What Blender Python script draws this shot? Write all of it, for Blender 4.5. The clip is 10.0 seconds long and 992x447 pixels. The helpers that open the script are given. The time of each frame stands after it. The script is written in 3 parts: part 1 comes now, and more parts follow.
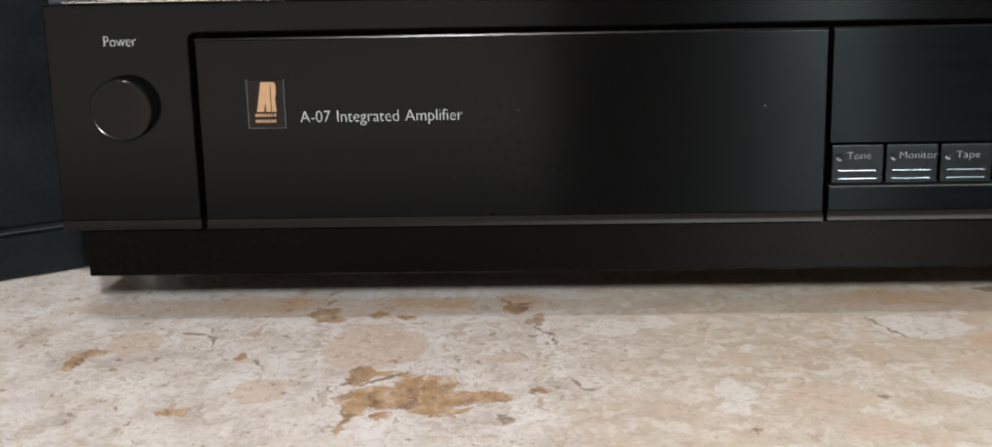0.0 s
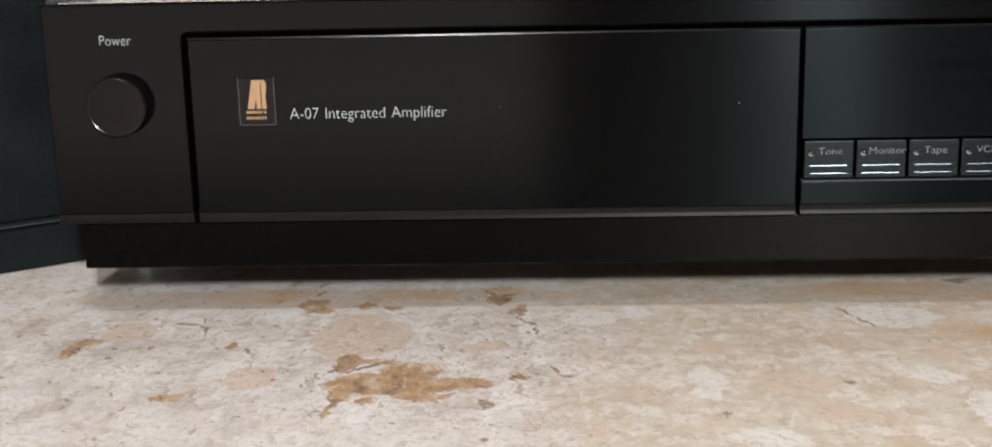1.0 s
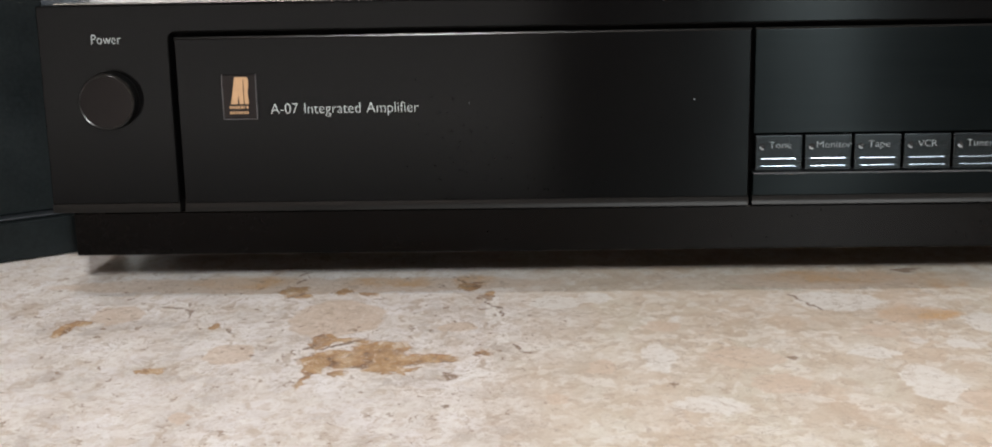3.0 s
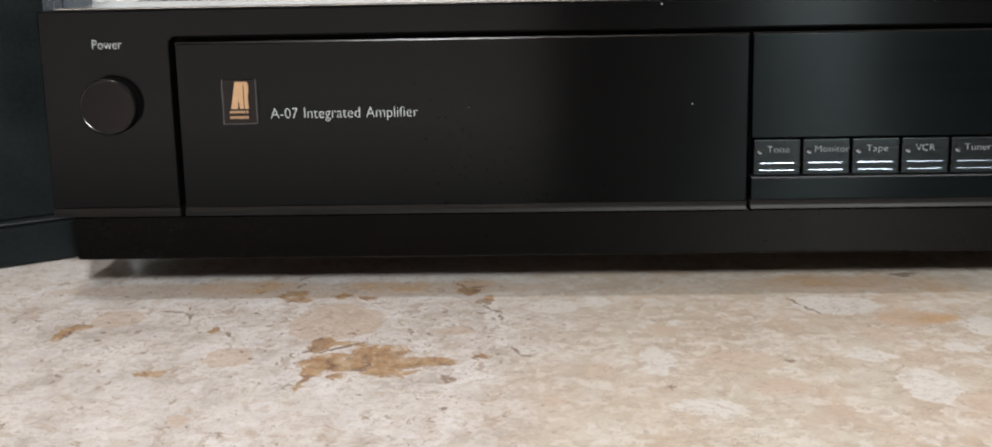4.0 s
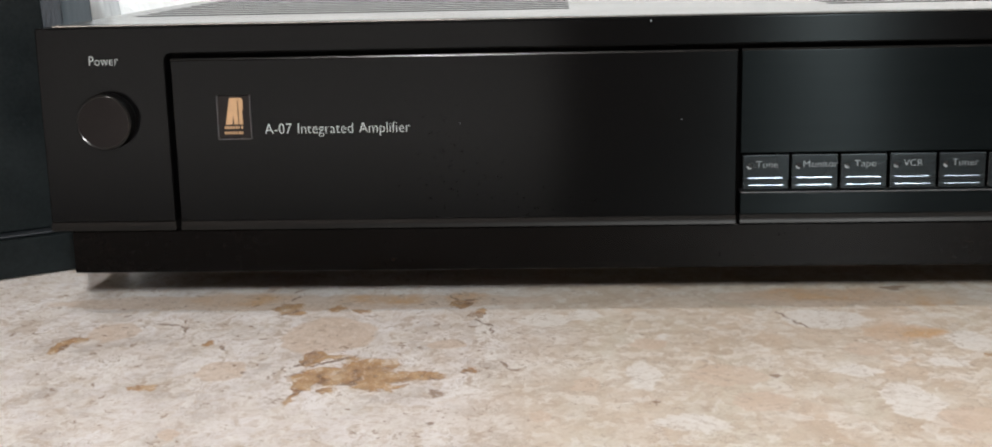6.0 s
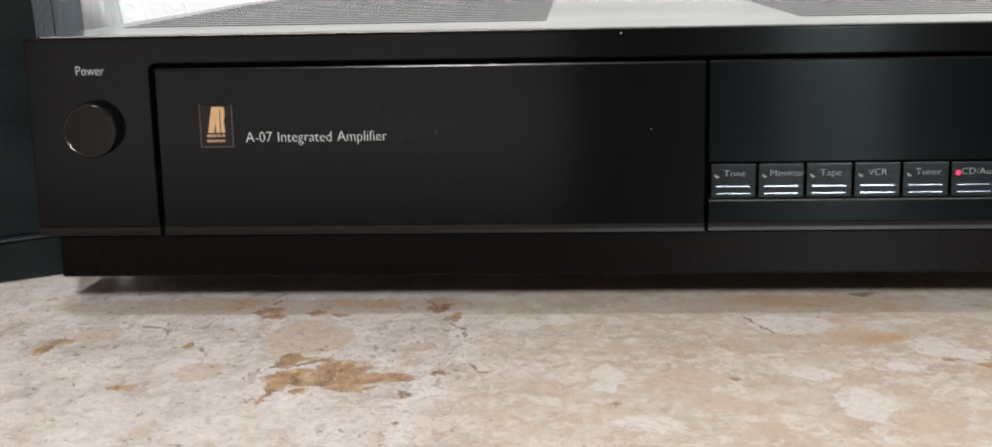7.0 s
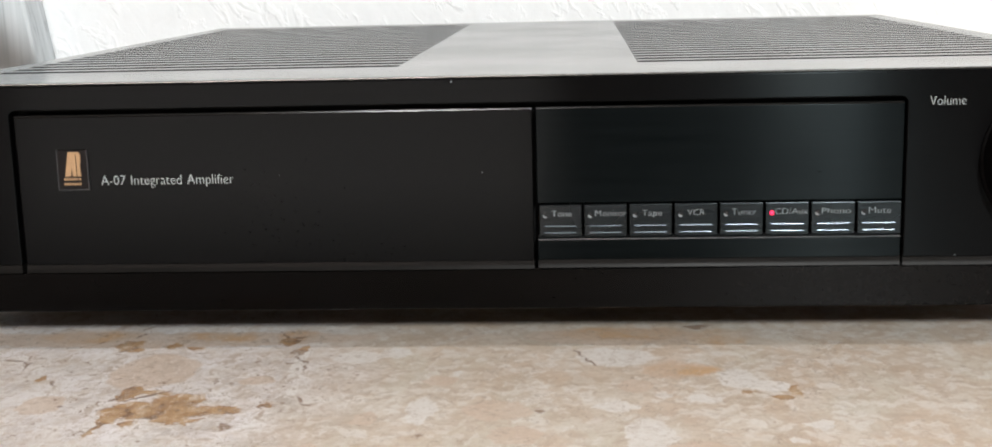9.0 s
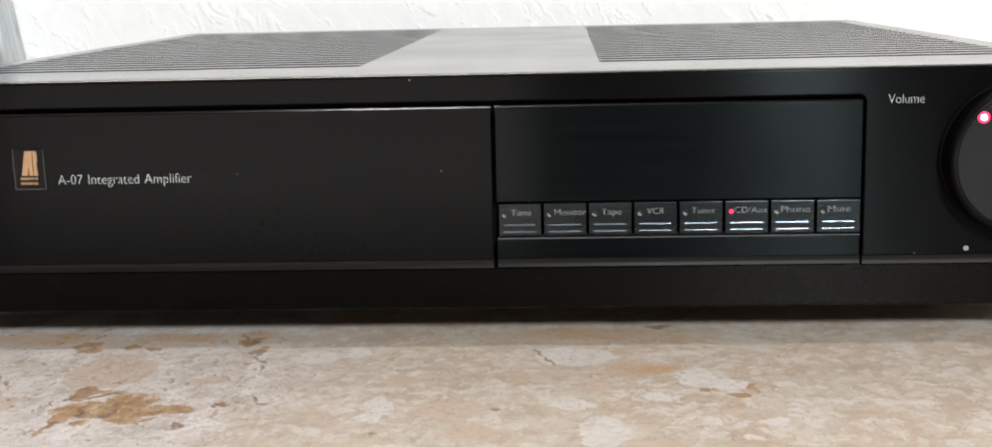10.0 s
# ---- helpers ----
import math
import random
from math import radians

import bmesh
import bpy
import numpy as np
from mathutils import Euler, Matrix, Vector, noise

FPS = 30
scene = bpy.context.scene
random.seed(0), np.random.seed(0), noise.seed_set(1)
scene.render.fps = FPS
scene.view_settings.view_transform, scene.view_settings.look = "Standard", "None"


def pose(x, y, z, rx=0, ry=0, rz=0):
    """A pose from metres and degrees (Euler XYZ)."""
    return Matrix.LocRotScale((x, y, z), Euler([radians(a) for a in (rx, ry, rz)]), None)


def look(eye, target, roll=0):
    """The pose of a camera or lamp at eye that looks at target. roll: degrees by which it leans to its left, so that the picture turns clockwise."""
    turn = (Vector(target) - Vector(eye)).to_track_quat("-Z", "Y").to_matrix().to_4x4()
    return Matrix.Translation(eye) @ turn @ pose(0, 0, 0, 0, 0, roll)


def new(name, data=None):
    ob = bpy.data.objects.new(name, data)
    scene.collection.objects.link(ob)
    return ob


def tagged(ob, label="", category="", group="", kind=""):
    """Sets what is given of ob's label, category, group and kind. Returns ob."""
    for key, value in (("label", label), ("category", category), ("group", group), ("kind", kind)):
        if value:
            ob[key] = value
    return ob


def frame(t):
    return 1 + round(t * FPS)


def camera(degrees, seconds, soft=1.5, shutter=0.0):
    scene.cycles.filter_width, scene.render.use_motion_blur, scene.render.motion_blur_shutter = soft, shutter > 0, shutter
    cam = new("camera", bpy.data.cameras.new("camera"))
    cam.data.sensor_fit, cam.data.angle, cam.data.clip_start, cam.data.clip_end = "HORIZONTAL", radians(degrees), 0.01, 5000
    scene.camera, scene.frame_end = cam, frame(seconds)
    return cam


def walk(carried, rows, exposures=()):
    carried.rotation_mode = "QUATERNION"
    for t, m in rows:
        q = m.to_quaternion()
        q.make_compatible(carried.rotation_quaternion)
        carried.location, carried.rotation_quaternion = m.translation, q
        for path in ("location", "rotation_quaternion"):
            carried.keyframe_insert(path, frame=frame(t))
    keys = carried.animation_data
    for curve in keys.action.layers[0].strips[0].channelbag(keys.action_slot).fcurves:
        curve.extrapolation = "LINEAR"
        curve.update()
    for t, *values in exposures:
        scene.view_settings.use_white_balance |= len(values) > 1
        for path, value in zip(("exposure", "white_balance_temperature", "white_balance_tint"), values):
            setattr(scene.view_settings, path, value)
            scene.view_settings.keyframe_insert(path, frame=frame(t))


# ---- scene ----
cam = camera(41.09, 10.0, soft=1.8)
PATH = [
    (0, (-0.07885, -0.37066, 0.11767), (-0.09892, 0.11529, 0.00172), -1.26),
    (0.5, (-0.07662, -0.37642, 0.11914), (-0.09616, 0.10922, 0.00178), -1.29),
    (1, (-0.07436, -0.38310, 0.11897), (-0.09329, 0.10279, 0.00255), -1.25),
    (1.5, (-0.07107, -0.38983, 0.11757), (-0.09057, 0.09661, 0.00357), -1.21),
    (2, (-0.06903, -0.39726, 0.11418), (-0.08740, 0.09034, 0.00505), -1.11),
    (2.5, (-0.06646, -0.40407, 0.11470), (-0.08428, 0.08355, 0.00557), -1.10),
    (4, (-0.06284, -0.40865, 0.11340), (-0.08259, 0.07969, 0.00791), -1.15),
    (4.5, (-0.06357, -0.40985, 0.11188), (-0.08168, 0.07924, 0.00960), -1.04),
    (5, (-0.06202, -0.41104, 0.11209), (-0.08125, 0.07822, 0.01081), -1.10),
    (5.5, (-0.05994, -0.41117, 0.11653), (-0.08078, 0.07722, 0.01143), -1.22),
    (7, (-0.04216, -0.42177, 0.11926), (-0.07240, 0.06692, 0.01793), -1.17),
    (7.5, (-0.03073, -0.43197, 0.12484), (-0.05579, 0.05726, 0.02471), -1.03),
    (8, (-0.01203, -0.43728, 0.13141), (-0.04149, 0.05160, 0.03076), -1.22),
    (8.5, (0.00188, -0.43975, 0.13293), (-0.02866, 0.04947, 0.03430), -1.25),
    (9, (0.01470, -0.43961, 0.13083), (-0.01697, 0.05004, 0.03468), -1.37),
    (9.5, (0.02276, -0.43912, 0.12848), (-0.00789, 0.05102, 0.03455), -1.40),
    (10, (0.02406, -0.43822, 0.12585), (-0.00286, 0.05258, 0.03422), -1.32),
]
walk(cam, [(t, look(eye, target, roll)) for t, eye, target, roll in PATH])

# ---- light ----
world = bpy.data.worlds.new("sky")
scene.world = world
world.use_nodes = True
_sky = world.node_tree.nodes.new("ShaderNodeTexSky")
_sky.sky_type, _sky.sun_disc, _sky.sun_elevation, _sky.sun_rotation = "NISHITA", False, radians(40), radians(150)
world.node_tree.links.new(_sky.outputs[0], world.node_tree.nodes["Background"].inputs["Color"])
world.node_tree.nodes["Background"].inputs["Strength"].default_value = 0.1


def area_lamp(name, place, target, sx, sy, watts, colour):
    data = bpy.data.lights.new(name, "AREA")
    data.shape, data.size, data.size_y, data.energy, data.color = "RECTANGLE", sx, sy, watts, colour
    ob = new(name, data)
    ob.matrix_world = look(place, target)
    return ob


area_lamp("window_daylight", (0.70, -3.16, 1.45), (0.0, 0.0, 0.1), 0.18, 0.28, 150, (0.94, 0.96, 0.955))
# Added fill below table height: warms the reflection on the front's left half.
area_lamp("side_window_daylight", (-0.82, -3.16, -0.36), (-0.82, 0.0, -0.36), 1.50, 0.44, 47, (1.0, 0.80, 0.74))
# Narrow added fill, kept under the tabletop, makes the panel's bright streak.
area_lamp("garden_door_daylight", (0.74, -3.16, -0.36), (0.74, 0.0, -0.36), 0.10, 0.44, 2.6, (0.92, 0.98, 1.0))
area_lamp("ceiling_lamp_light", (-0.22, -0.33, 1.60), (-0.22, -0.33, 0), 0.14, 0.14, 5.4, (1.0, 0.97, 0.95))
scene.view_settings.exposure = 0.0


# ---- materials ----
def material(name):
    m = bpy.data.materials.new(name)
    m.use_nodes = True
    return m, m.node_tree.nodes, m.node_tree.links, m.node_tree.nodes["Principled BSDF"]


def ramp(nodes, links, source, stops):
    r = nodes.new("ShaderNodeValToRGB")
    while len(r.color_ramp.elements) < len(stops):
        r.color_ramp.elements.new(0.5)
    for e, (p, c) in zip(r.color_ramp.elements, stops):
        e.position, e.color = p, (*c, 1)
    links.new(source, r.inputs[0])
    return r.outputs[0]


def noise_tex(nodes, links, coord, scale, detail=4.0, rough=0.55, stretch=(1, 1, 1), distortion=0.0):
    mp = nodes.new("ShaderNodeMapping")
    mp.inputs["Scale"].default_value = stretch
    links.new(coord, mp.inputs["Vector"])
    n = nodes.new("ShaderNodeTexNoise")
    n.inputs["Scale"].default_value, n.inputs["Detail"].default_value = scale, detail
    n.inputs["Roughness"].default_value, n.inputs["Distortion"].default_value = rough, distortion
    links.new(mp.outputs[0], n.inputs["Vector"])
    return n.outputs["Fac"]


def mix(nodes, links, fac, a, b, blend="MIX"):
    x = nodes.new("ShaderNodeMix")
    x.data_type, x.blend_type = "RGBA", blend
    for k, v in ((0, fac), (6, a), (7, b)):
        if isinstance(v, (int, float)):
            x.inputs[k].default_value = v
        elif isinstance(v, tuple):
            x.inputs[k].default_value = (*v, 1)
        else:
            links.new(v, x.inputs[k])
    return x.outputs[2]


def maths(nodes, links, op, a, b=0.0):
    m = nodes.new("ShaderNodeMath")
    m.operation = op
    for k, v in enumerate((a, b)):
        if isinstance(v, (int, float)):
            m.inputs[k].default_value = v
        else:
            links.new(v, m.inputs[k])
    return m.outputs[0]


def ranged(nodes, links, v, lo, hi, out_lo=0.0, out_hi=1.0):
    m = nodes.new("ShaderNodeMapRange")
    m.interpolation_type = "SMOOTHSTEP"
    for k, x in ((1, lo), (2, hi), (3, out_lo), (4, out_hi)):
        m.inputs[k].default_value = x
    links.new(v, m.inputs[0])
    return m.outputs[0]


def bump(nodes, links, shader, height, strength, distance):
    b = nodes.new("ShaderNodeBump")
    b.inputs["Strength"].default_value, b.inputs["Distance"].default_value = strength, distance
    links.new(height, b.inputs["Height"])
    links.new(b.outputs[0], shader.inputs["Normal"])


def coated(name, dark, light, rough, scale=60.0, stretch=(1, 1, 1), relief=0.08, distance=0.0002, spread=0.08, dust=0.0, metal=0.0, specular=0.5):
    """Painted or moulded surface: two colours mixed by grain, uneven gloss, fine relief, a little dust."""
    m, nodes, links, s = material(name)
    co = nodes.new("ShaderNodeTexCoord").outputs["Object"]
    big = noise_tex(nodes, links, co, scale * 0.3, 3, 0.5)
    fine = noise_tex(nodes, links, co, scale * 12, 4, 0.65, stretch)
    both = maths(nodes, links, "ADD", maths(nodes, links, "MULTIPLY", big, 0.5), maths(nodes, links, "MULTIPLY", fine, 0.5))
    colour = ramp(nodes, links, both, [(0.35, dark), (0.65, light)])
    if dust:
        specks = noise_tex(nodes, links, co, 1500, 2, 0.5)
        colour = mix(nodes, links, ranged(nodes, links, specks, 0.74, 0.80, 0, dust), colour, (0.35, 0.34, 0.33))
    links.new(colour, s.inputs["Base Color"])
    links.new(ranged(nodes, links, big, 0.3, 0.7, rough - spread, rough + spread), s.inputs["Roughness"])
    s.inputs["Metallic"].default_value, s.inputs["Specular IOR Level"].default_value = metal, specular
    bump(nodes, links, s, fine, relief, distance)
    return m


def brushed_across(m, amount):
    """Gloss that spreads up and down, as on metal brushed from side to side."""
    nodes, links = m.node_tree.nodes, m.node_tree.links
    up = nodes.new("ShaderNodeCombineXYZ")
    up.inputs[2].default_value = 1.0
    s = nodes["Principled BSDF"]
    s.inputs["Anisotropic"].default_value = amount
    links.new(up.outputs[0], s.inputs["Tangent"])
    return m


def plain(name, colour, rough, metal=0.0, emit=None, strength=0.0):
    m, nodes, links, s = material(name)
    co = nodes.new("ShaderNodeTexCoord").outputs["Object"]
    n = noise_tex(nodes, links, co, 900, 3)
    links.new(ramp(nodes, links, n, [(0.3, tuple(c * 0.88 for c in colour)), (0.7, colour)]), s.inputs["Base Color"])
    s.inputs["Roughness"].default_value, s.inputs["Metallic"].default_value = rough, metal
    if emit:
        s.inputs["Emission Color"].default_value, s.inputs["Emission Strength"].default_value = (*emit, 1), strength
    return m


PLATE = coated("black_plate_paint", (0.0012, 0.0011, 0.0012), (0.0026, 0.0024, 0.0025), 0.225, 40, relief=0.02, dust=0.03, specular=0.05, spread=0.012)
PLATE.node_tree.nodes["Principled BSDF"].inputs["Specular Tint"].default_value = (0.80, 0.96, 1.0, 1)
brushed_across(PLATE, 1.0)
PLINTH = coated("satin_black_plinth_paint", (0.0012, 0.0010, 0.0009), (0.0022, 0.0018, 0.0017), 0.13, 40, relief=0.01, dust=0.03, specular=0.062, spread=0.02)
BRUSHED = coated("black_brushed_panel", (0.0006, 0.0011, 0.0013), (0.0030, 0.0040, 0.0044), 0.205, 40, (0.03, 1, 1), relief=0.10, spread=0.012, dust=0.03, specular=0.046)
BRUSHED.node_tree.nodes["Principled BSDF"].inputs["Specular Tint"].default_value = (0.80, 0.96, 1.0, 1)
brushed_across(BRUSHED, 1.0)
BUTTON = coated("black_brushed_button", (0.0005, 0.0006, 0.0007), (0.0036, 0.0038, 0.0044), 0.25, 40, (0.02, 1, 1), relief=0.60, dust=0.08, specular=0.17)
BUTTON.node_tree.nodes["Principled BSDF"].inputs["Specular Tint"].default_value = (0.78, 0.94, 1.0, 1)
brushed_across(BUTTON, 0.7)
KNOB = coated("black_knob_plastic", (0.0022, 0.0021, 0.0021), (0.0046, 0.0044, 0.0045), 0.36, 30, relief=0.06, dust=0.16, specular=0.05)
KNOB_SIDE = coated("dull_black_knob_side", (0.0012, 0.0012, 0.0013), (0.0024, 0.0024, 0.0026), 0.5, 40, relief=0.06, specular=0.04)
KNOB_FACE = coated("grey_black_knob_face", (0.0080, 0.0090, 0.0104), (0.0125, 0.0140, 0.0160), 0.32, 40, relief=0.10, dust=0.10, specular=0.12)
RIM = coated("glossy_knob_rim", (0.004, 0.004, 0.004), (0.007, 0.007, 0.007), 0.20, 40, relief=0.03, specular=0.36, spread=0.04)
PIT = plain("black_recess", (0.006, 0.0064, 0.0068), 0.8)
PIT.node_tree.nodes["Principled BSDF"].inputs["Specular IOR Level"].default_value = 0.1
CHASSIS = coated("black_chassis_steel", (0.010, 0.010, 0.010), (0.02, 0.02, 0.02), 0.5, 40)
COVER = coated("bronze_grey_cover_enamel", (0.116, 0.122, 0.119), (0.148, 0.154, 0.150), 0.19, 40, relief=0.015, dust=0.5, spread=0.04, metal=0.6)
PRINT = plain("pale_print", (0.34, 0.385, 0.39), 0.5)
PRINT_AND_GLINT = plain("grey_print_and_glint", (0.17, 0.195, 0.21), 0.5)
GOLD = plain("gold_foil", (0.25, 0.152, 0.068), 0.42, 0.15)
RIDGE = plain("polished_ridge", (0.085, 0.104, 0.122), 0.22, 0.9)
LENS_OFF = plain("clear_led_lens", (0.016, 0.017, 0.019), 0.10)
LENS_RED = plain("red_led_lens", (0.8, 0.04, 0.09), 0.3, 0, (1.0, 0.012, 0.09), 1.6)
LENS_HOT = plain("bright_led_lens", (1.0, 0.5, 0.6), 0.3, 0, (1.0, 0.34, 0.48), 4.0)
GLINT = coated("black_lip_gloss", (0.004, 0.0038, 0.0036), (0.007, 0.0065, 0.006), 0.36, 40, relief=0.03, specular=0.07, spread=0.04)
RUBBER = plain("dark_rubber", (0.02, 0.02, 0.02), 0.7)
TRIM = plain("dull_badge_trim", (0.055, 0.06, 0.066), 0.40, 0.4)
LIPGREY = plain("grey_lip", (0.022, 0.025, 0.029), 0.35)
SILVER = plain("silver_foot_ring", (0.7, 0.69, 0.68), 0.3, 0.7)
GRILLE = coated("black_speaker_front", (0.0030, 0.0042, 0.0046), (0.0100, 0.0130, 0.0138), 0.35, 60, relief=0.25, dust=0.10, specular=0.12)
SIDE = coated("blue_grey_laminate", (0.030, 0.041, 0.050), (0.062, 0.078, 0.090), 0.32, 40, (1, 1, 0.06), relief=0.2)
WORN = coated("worn_black_edge", (0.002, 0.003, 0.004), (0.024, 0.034, 0.046), 0.5, 90, (1, 1, 0.35), relief=0.7, distance=0.0006)
WHITE = plain("white_lacquer", (0.78, 0.78, 0.77), 0.4)
FLOORING = coated("brown_floor", (0.07, 0.045, 0.03), (0.11, 0.07, 0.05), 0.5, 4)


def plaster(name, colour, strokes=0.6):
    m, nodes, links, s = material(name)
    co = nodes.new("ShaderNodeTexCoord").outputs["Object"]
    slant = nodes.new("ShaderNodeMapping")
    slant.inputs["Rotation"].default_value = (0, radians(28), 0)
    links.new(co, slant.inputs["Vector"])
    a = noise_tex(nodes, links, slant.outputs[0], 70, 4, 0.55, (1.0, 1.0, 0.42), 1.2)
    b = noise_tex(nodes, links, co, 140, 3, 0.6)
    links.new(ramp(nodes, links, a, [(0.3, tuple(c * 0.94 for c in colour)), (0.6, colour)]), s.inputs["Base Color"])
    s.inputs["Roughness"].default_value = 0.85
    h = maths(nodes, links, "ADD", ranged(nodes, links, a, 0.52, 0.64), maths(nodes, links, "MULTIPLY", b, 0.25))
    bump(nodes, links, s, h, strokes, 0.004)
    return m


PLASTER = plaster("white_trowelled_plaster", (0.81, 0.83, 0.845), 0.32)
WALLPAINT = plaster("beige_wall_paint", (0.33, 0.28, 0.235), 0.15)


def wood_grey():
    m, nodes, links, s = material("grey_woodgrain")
    co = nodes.new("ShaderNodeTexCoord").outputs["Object"]
    a = noise_tex(nodes, links, co, 90, 5, 0.6, (1, 1, 0.03), 0.6)
    b = noise_tex(nodes, links, co, 420, 3, 0.6, (1, 1, 0.02))
    t = maths(nodes, links, "ADD", maths(nodes, links, "MULTIPLY", a, 0.6), maths(nodes, links, "MULTIPLY", b, 0.4))
    links.new(ramp(nodes, links, t, [(0.36, (0.24, 0.27, 0.30)), (0.45, (0.50, 0.545, 0.57)), (0.7, (0.68, 0.72, 0.75))]), s.inputs["Base Color"])
    s.inputs["Roughness"].default_value = 0.45
    bump(nodes, links, s, t, 0.3, 0.0005)
    return m


WOOD = wood_grey()

# Marks of the stone: x, y, half width, half depth; cracks by their two ends.
BROWN = ((-0.1157, -0.0624, 0.0159, 0.0081), (-0.1107, -0.0525, 0.0082, 0.0055), (-0.0987, -0.0626, 0.0106, 0.0046), (-0.1276, -0.0699, 0.0032, 0.005), (-0.1286, -0.0786, 0.0012, 0.007), (-0.128, -0.0465, 0.003, 0.0078),
         (-0.1208, -0.046, 0.0064, 0.0022), (-0.1056, -0.0716, 0.0074, 0.0033), (-0.1206, -0.0743, 0.0028, 0.0028), (-0.147, 0.0083, 0.005, 0.0044), (-0.1434, 0.0023, 0.0044, 0.0032), (-0.1295, 0.0068, 0.0023, 0.0032),
         (-0.1215, 0.0043, 0.0035, 0.0024), (-0.0892, 0.0111, 0.0033, 0.0049), (-0.0819, 0.0011, 0.0016, 0.005), (-0.0823, -0.059, 0.0026, 0.0026), (-0.1704, -0.0714, 0.0035, 0.0023), (-0.2082, -0.0339, 0.0026, 0.0074),
         (-0.2058, -0.0258, 0.0042, 0.0035), (-0.1634, -0.031, 0.0021, 0.0027), (0.0801, -0.0454, 0.0019, 0.0052), (0.0755, -0.0524, 0.0037, 0.003), (0.0661, -0.0463, 0.0021, 0.0018))
DARK = ((-0.09, -0.0766, 0.002, 0.0037), (-0.0318, -0.0858, 0.0012, 0.0013), (0.0019, -0.0637, 0.0016, 0.0017), (0.0558, 0.0279, 0.0055, 0.0026), (-0.0844, -0.0016, 0.0011, 0.0031))
CRACK = ((-0.1855, -0.0087, -0.1771, -0.0111), (-0.1776, -0.0111, -0.1736, -0.014), (-0.1749, -0.0126, -0.1736, -0.0212), (-0.1581, 0.0272, -0.1559, 0.0325), (-0.1481, 0.0271, -0.1453, 0.0323), (-0.147, 0.0168, -0.1453, 0.0253),
         (-0.0845, -0.0001, -0.0811, -0.0114), (-0.0811, -0.0114, -0.0776, -0.0151), (-0.0776, -0.0151, -0.0773, -0.0236), (-0.074, -0.0497, -0.0715, -0.0558), (-0.0715, -0.0558, -0.0674, -0.0587), (0.0123, 0.001, 0.0151, -0.0089),
         (0.0151, -0.0089, 0.02, -0.0197), (-0.1468, -0.0601, -0.1451, -0.0572), (-0.1599, -0.0324, -0.1559, -0.0377), (-0.1411, 0.0046, -0.1475, -0.0008), (-0.0951, 0.0228, -0.0897, 0.016), (-0.0897, 0.016, -0.0838, 0.0167),
         (-0.1291, -0.0543, -0.115, -0.0432), (-0.0909, -0.0993, -0.0882, -0.1003), (-0.133, -0.0542, -0.1294, -0.0506))
# The wide strips near y 0.015 also put the shadow band's warm tint into the stone.
BEIGE = ((-0.1278, -0.0232, 0.0148, 0.0199), (-0.1527, -0.0576, 0.0077, 0.0096), (-0.1966, -0.0179, 0.0081, 0.0101), (-0.1436, 0.0153, 0.0886, 0.01), (0.0262, 0.0162, 0.0327, 0.0115), (-0.0498, -0.0713, 0.0040, 0.0060),
         (0.0463, -0.0243, 0.0129, 0.0093), (-0.0308, -0.0344, 0.006, 0.0049), (0.0311, -0.0398, 0.0058, 0.0064), (-0.0041, -0.0849, 0.0078, 0.0077), (0.0472, -0.0971, 0.0099, 0.0094), (-0.0108, -0.0634, 0.0109, 0.0085),
         (-0.153, -0.1059, 0.0025, 0.0037), (-0.0616, -0.0946, 0.0030, 0.0050), (-0.0906, -0.0339, 0.006, 0.005))
# Ochre patches; those at positive y also warm the amplifier's shadow band by colour.
OCHRE = ((-0.165, 0.020, 0.020, 0.010), (-0.116, 0.018, 0.018, 0.007), (0.030, 0.020, 0.028, 0.010), (0.062, 0.014, 0.012, 0.012), (-0.088, 0.020, 0.009, 0.007), (0.047, -0.024, 0.014, 0.008))
PALE = ((0.0264, -0.0087, 0.0134, 0.011), (0.064, -0.0334, 0.0068, 0.0098), (0.0736, -0.0401, 0.0061, 0.0063), (0.0337, -0.0846, 0.0077, 0.0151), (-0.0804, -0.0139, 0.0025, 0.0138), (-0.0764, -0.0444, 0.002, 0.0054),
         (0.0253, -0.0597, 0.0082, 0.0046), (0.0524, -0.0528, 0.0064, 0.0036), (-0.0243, -0.0997, 0.01, 0.0071), (-0.0337, -0.063, 0.0046, 0.0143), (-0.0488, -0.0031, 0.0054, 0.0064), (-0.0248, -0.0268, 0.002, 0.0027),
         (0.0822, -0.0761, 0.0043, 0.004), (-0.0614, -0.0078, 0.0096, 0.0075), (0.0752, -0.0884, 0.0025, 0.0032), (0.04, -0.0491, 0.0028, 0.0031))


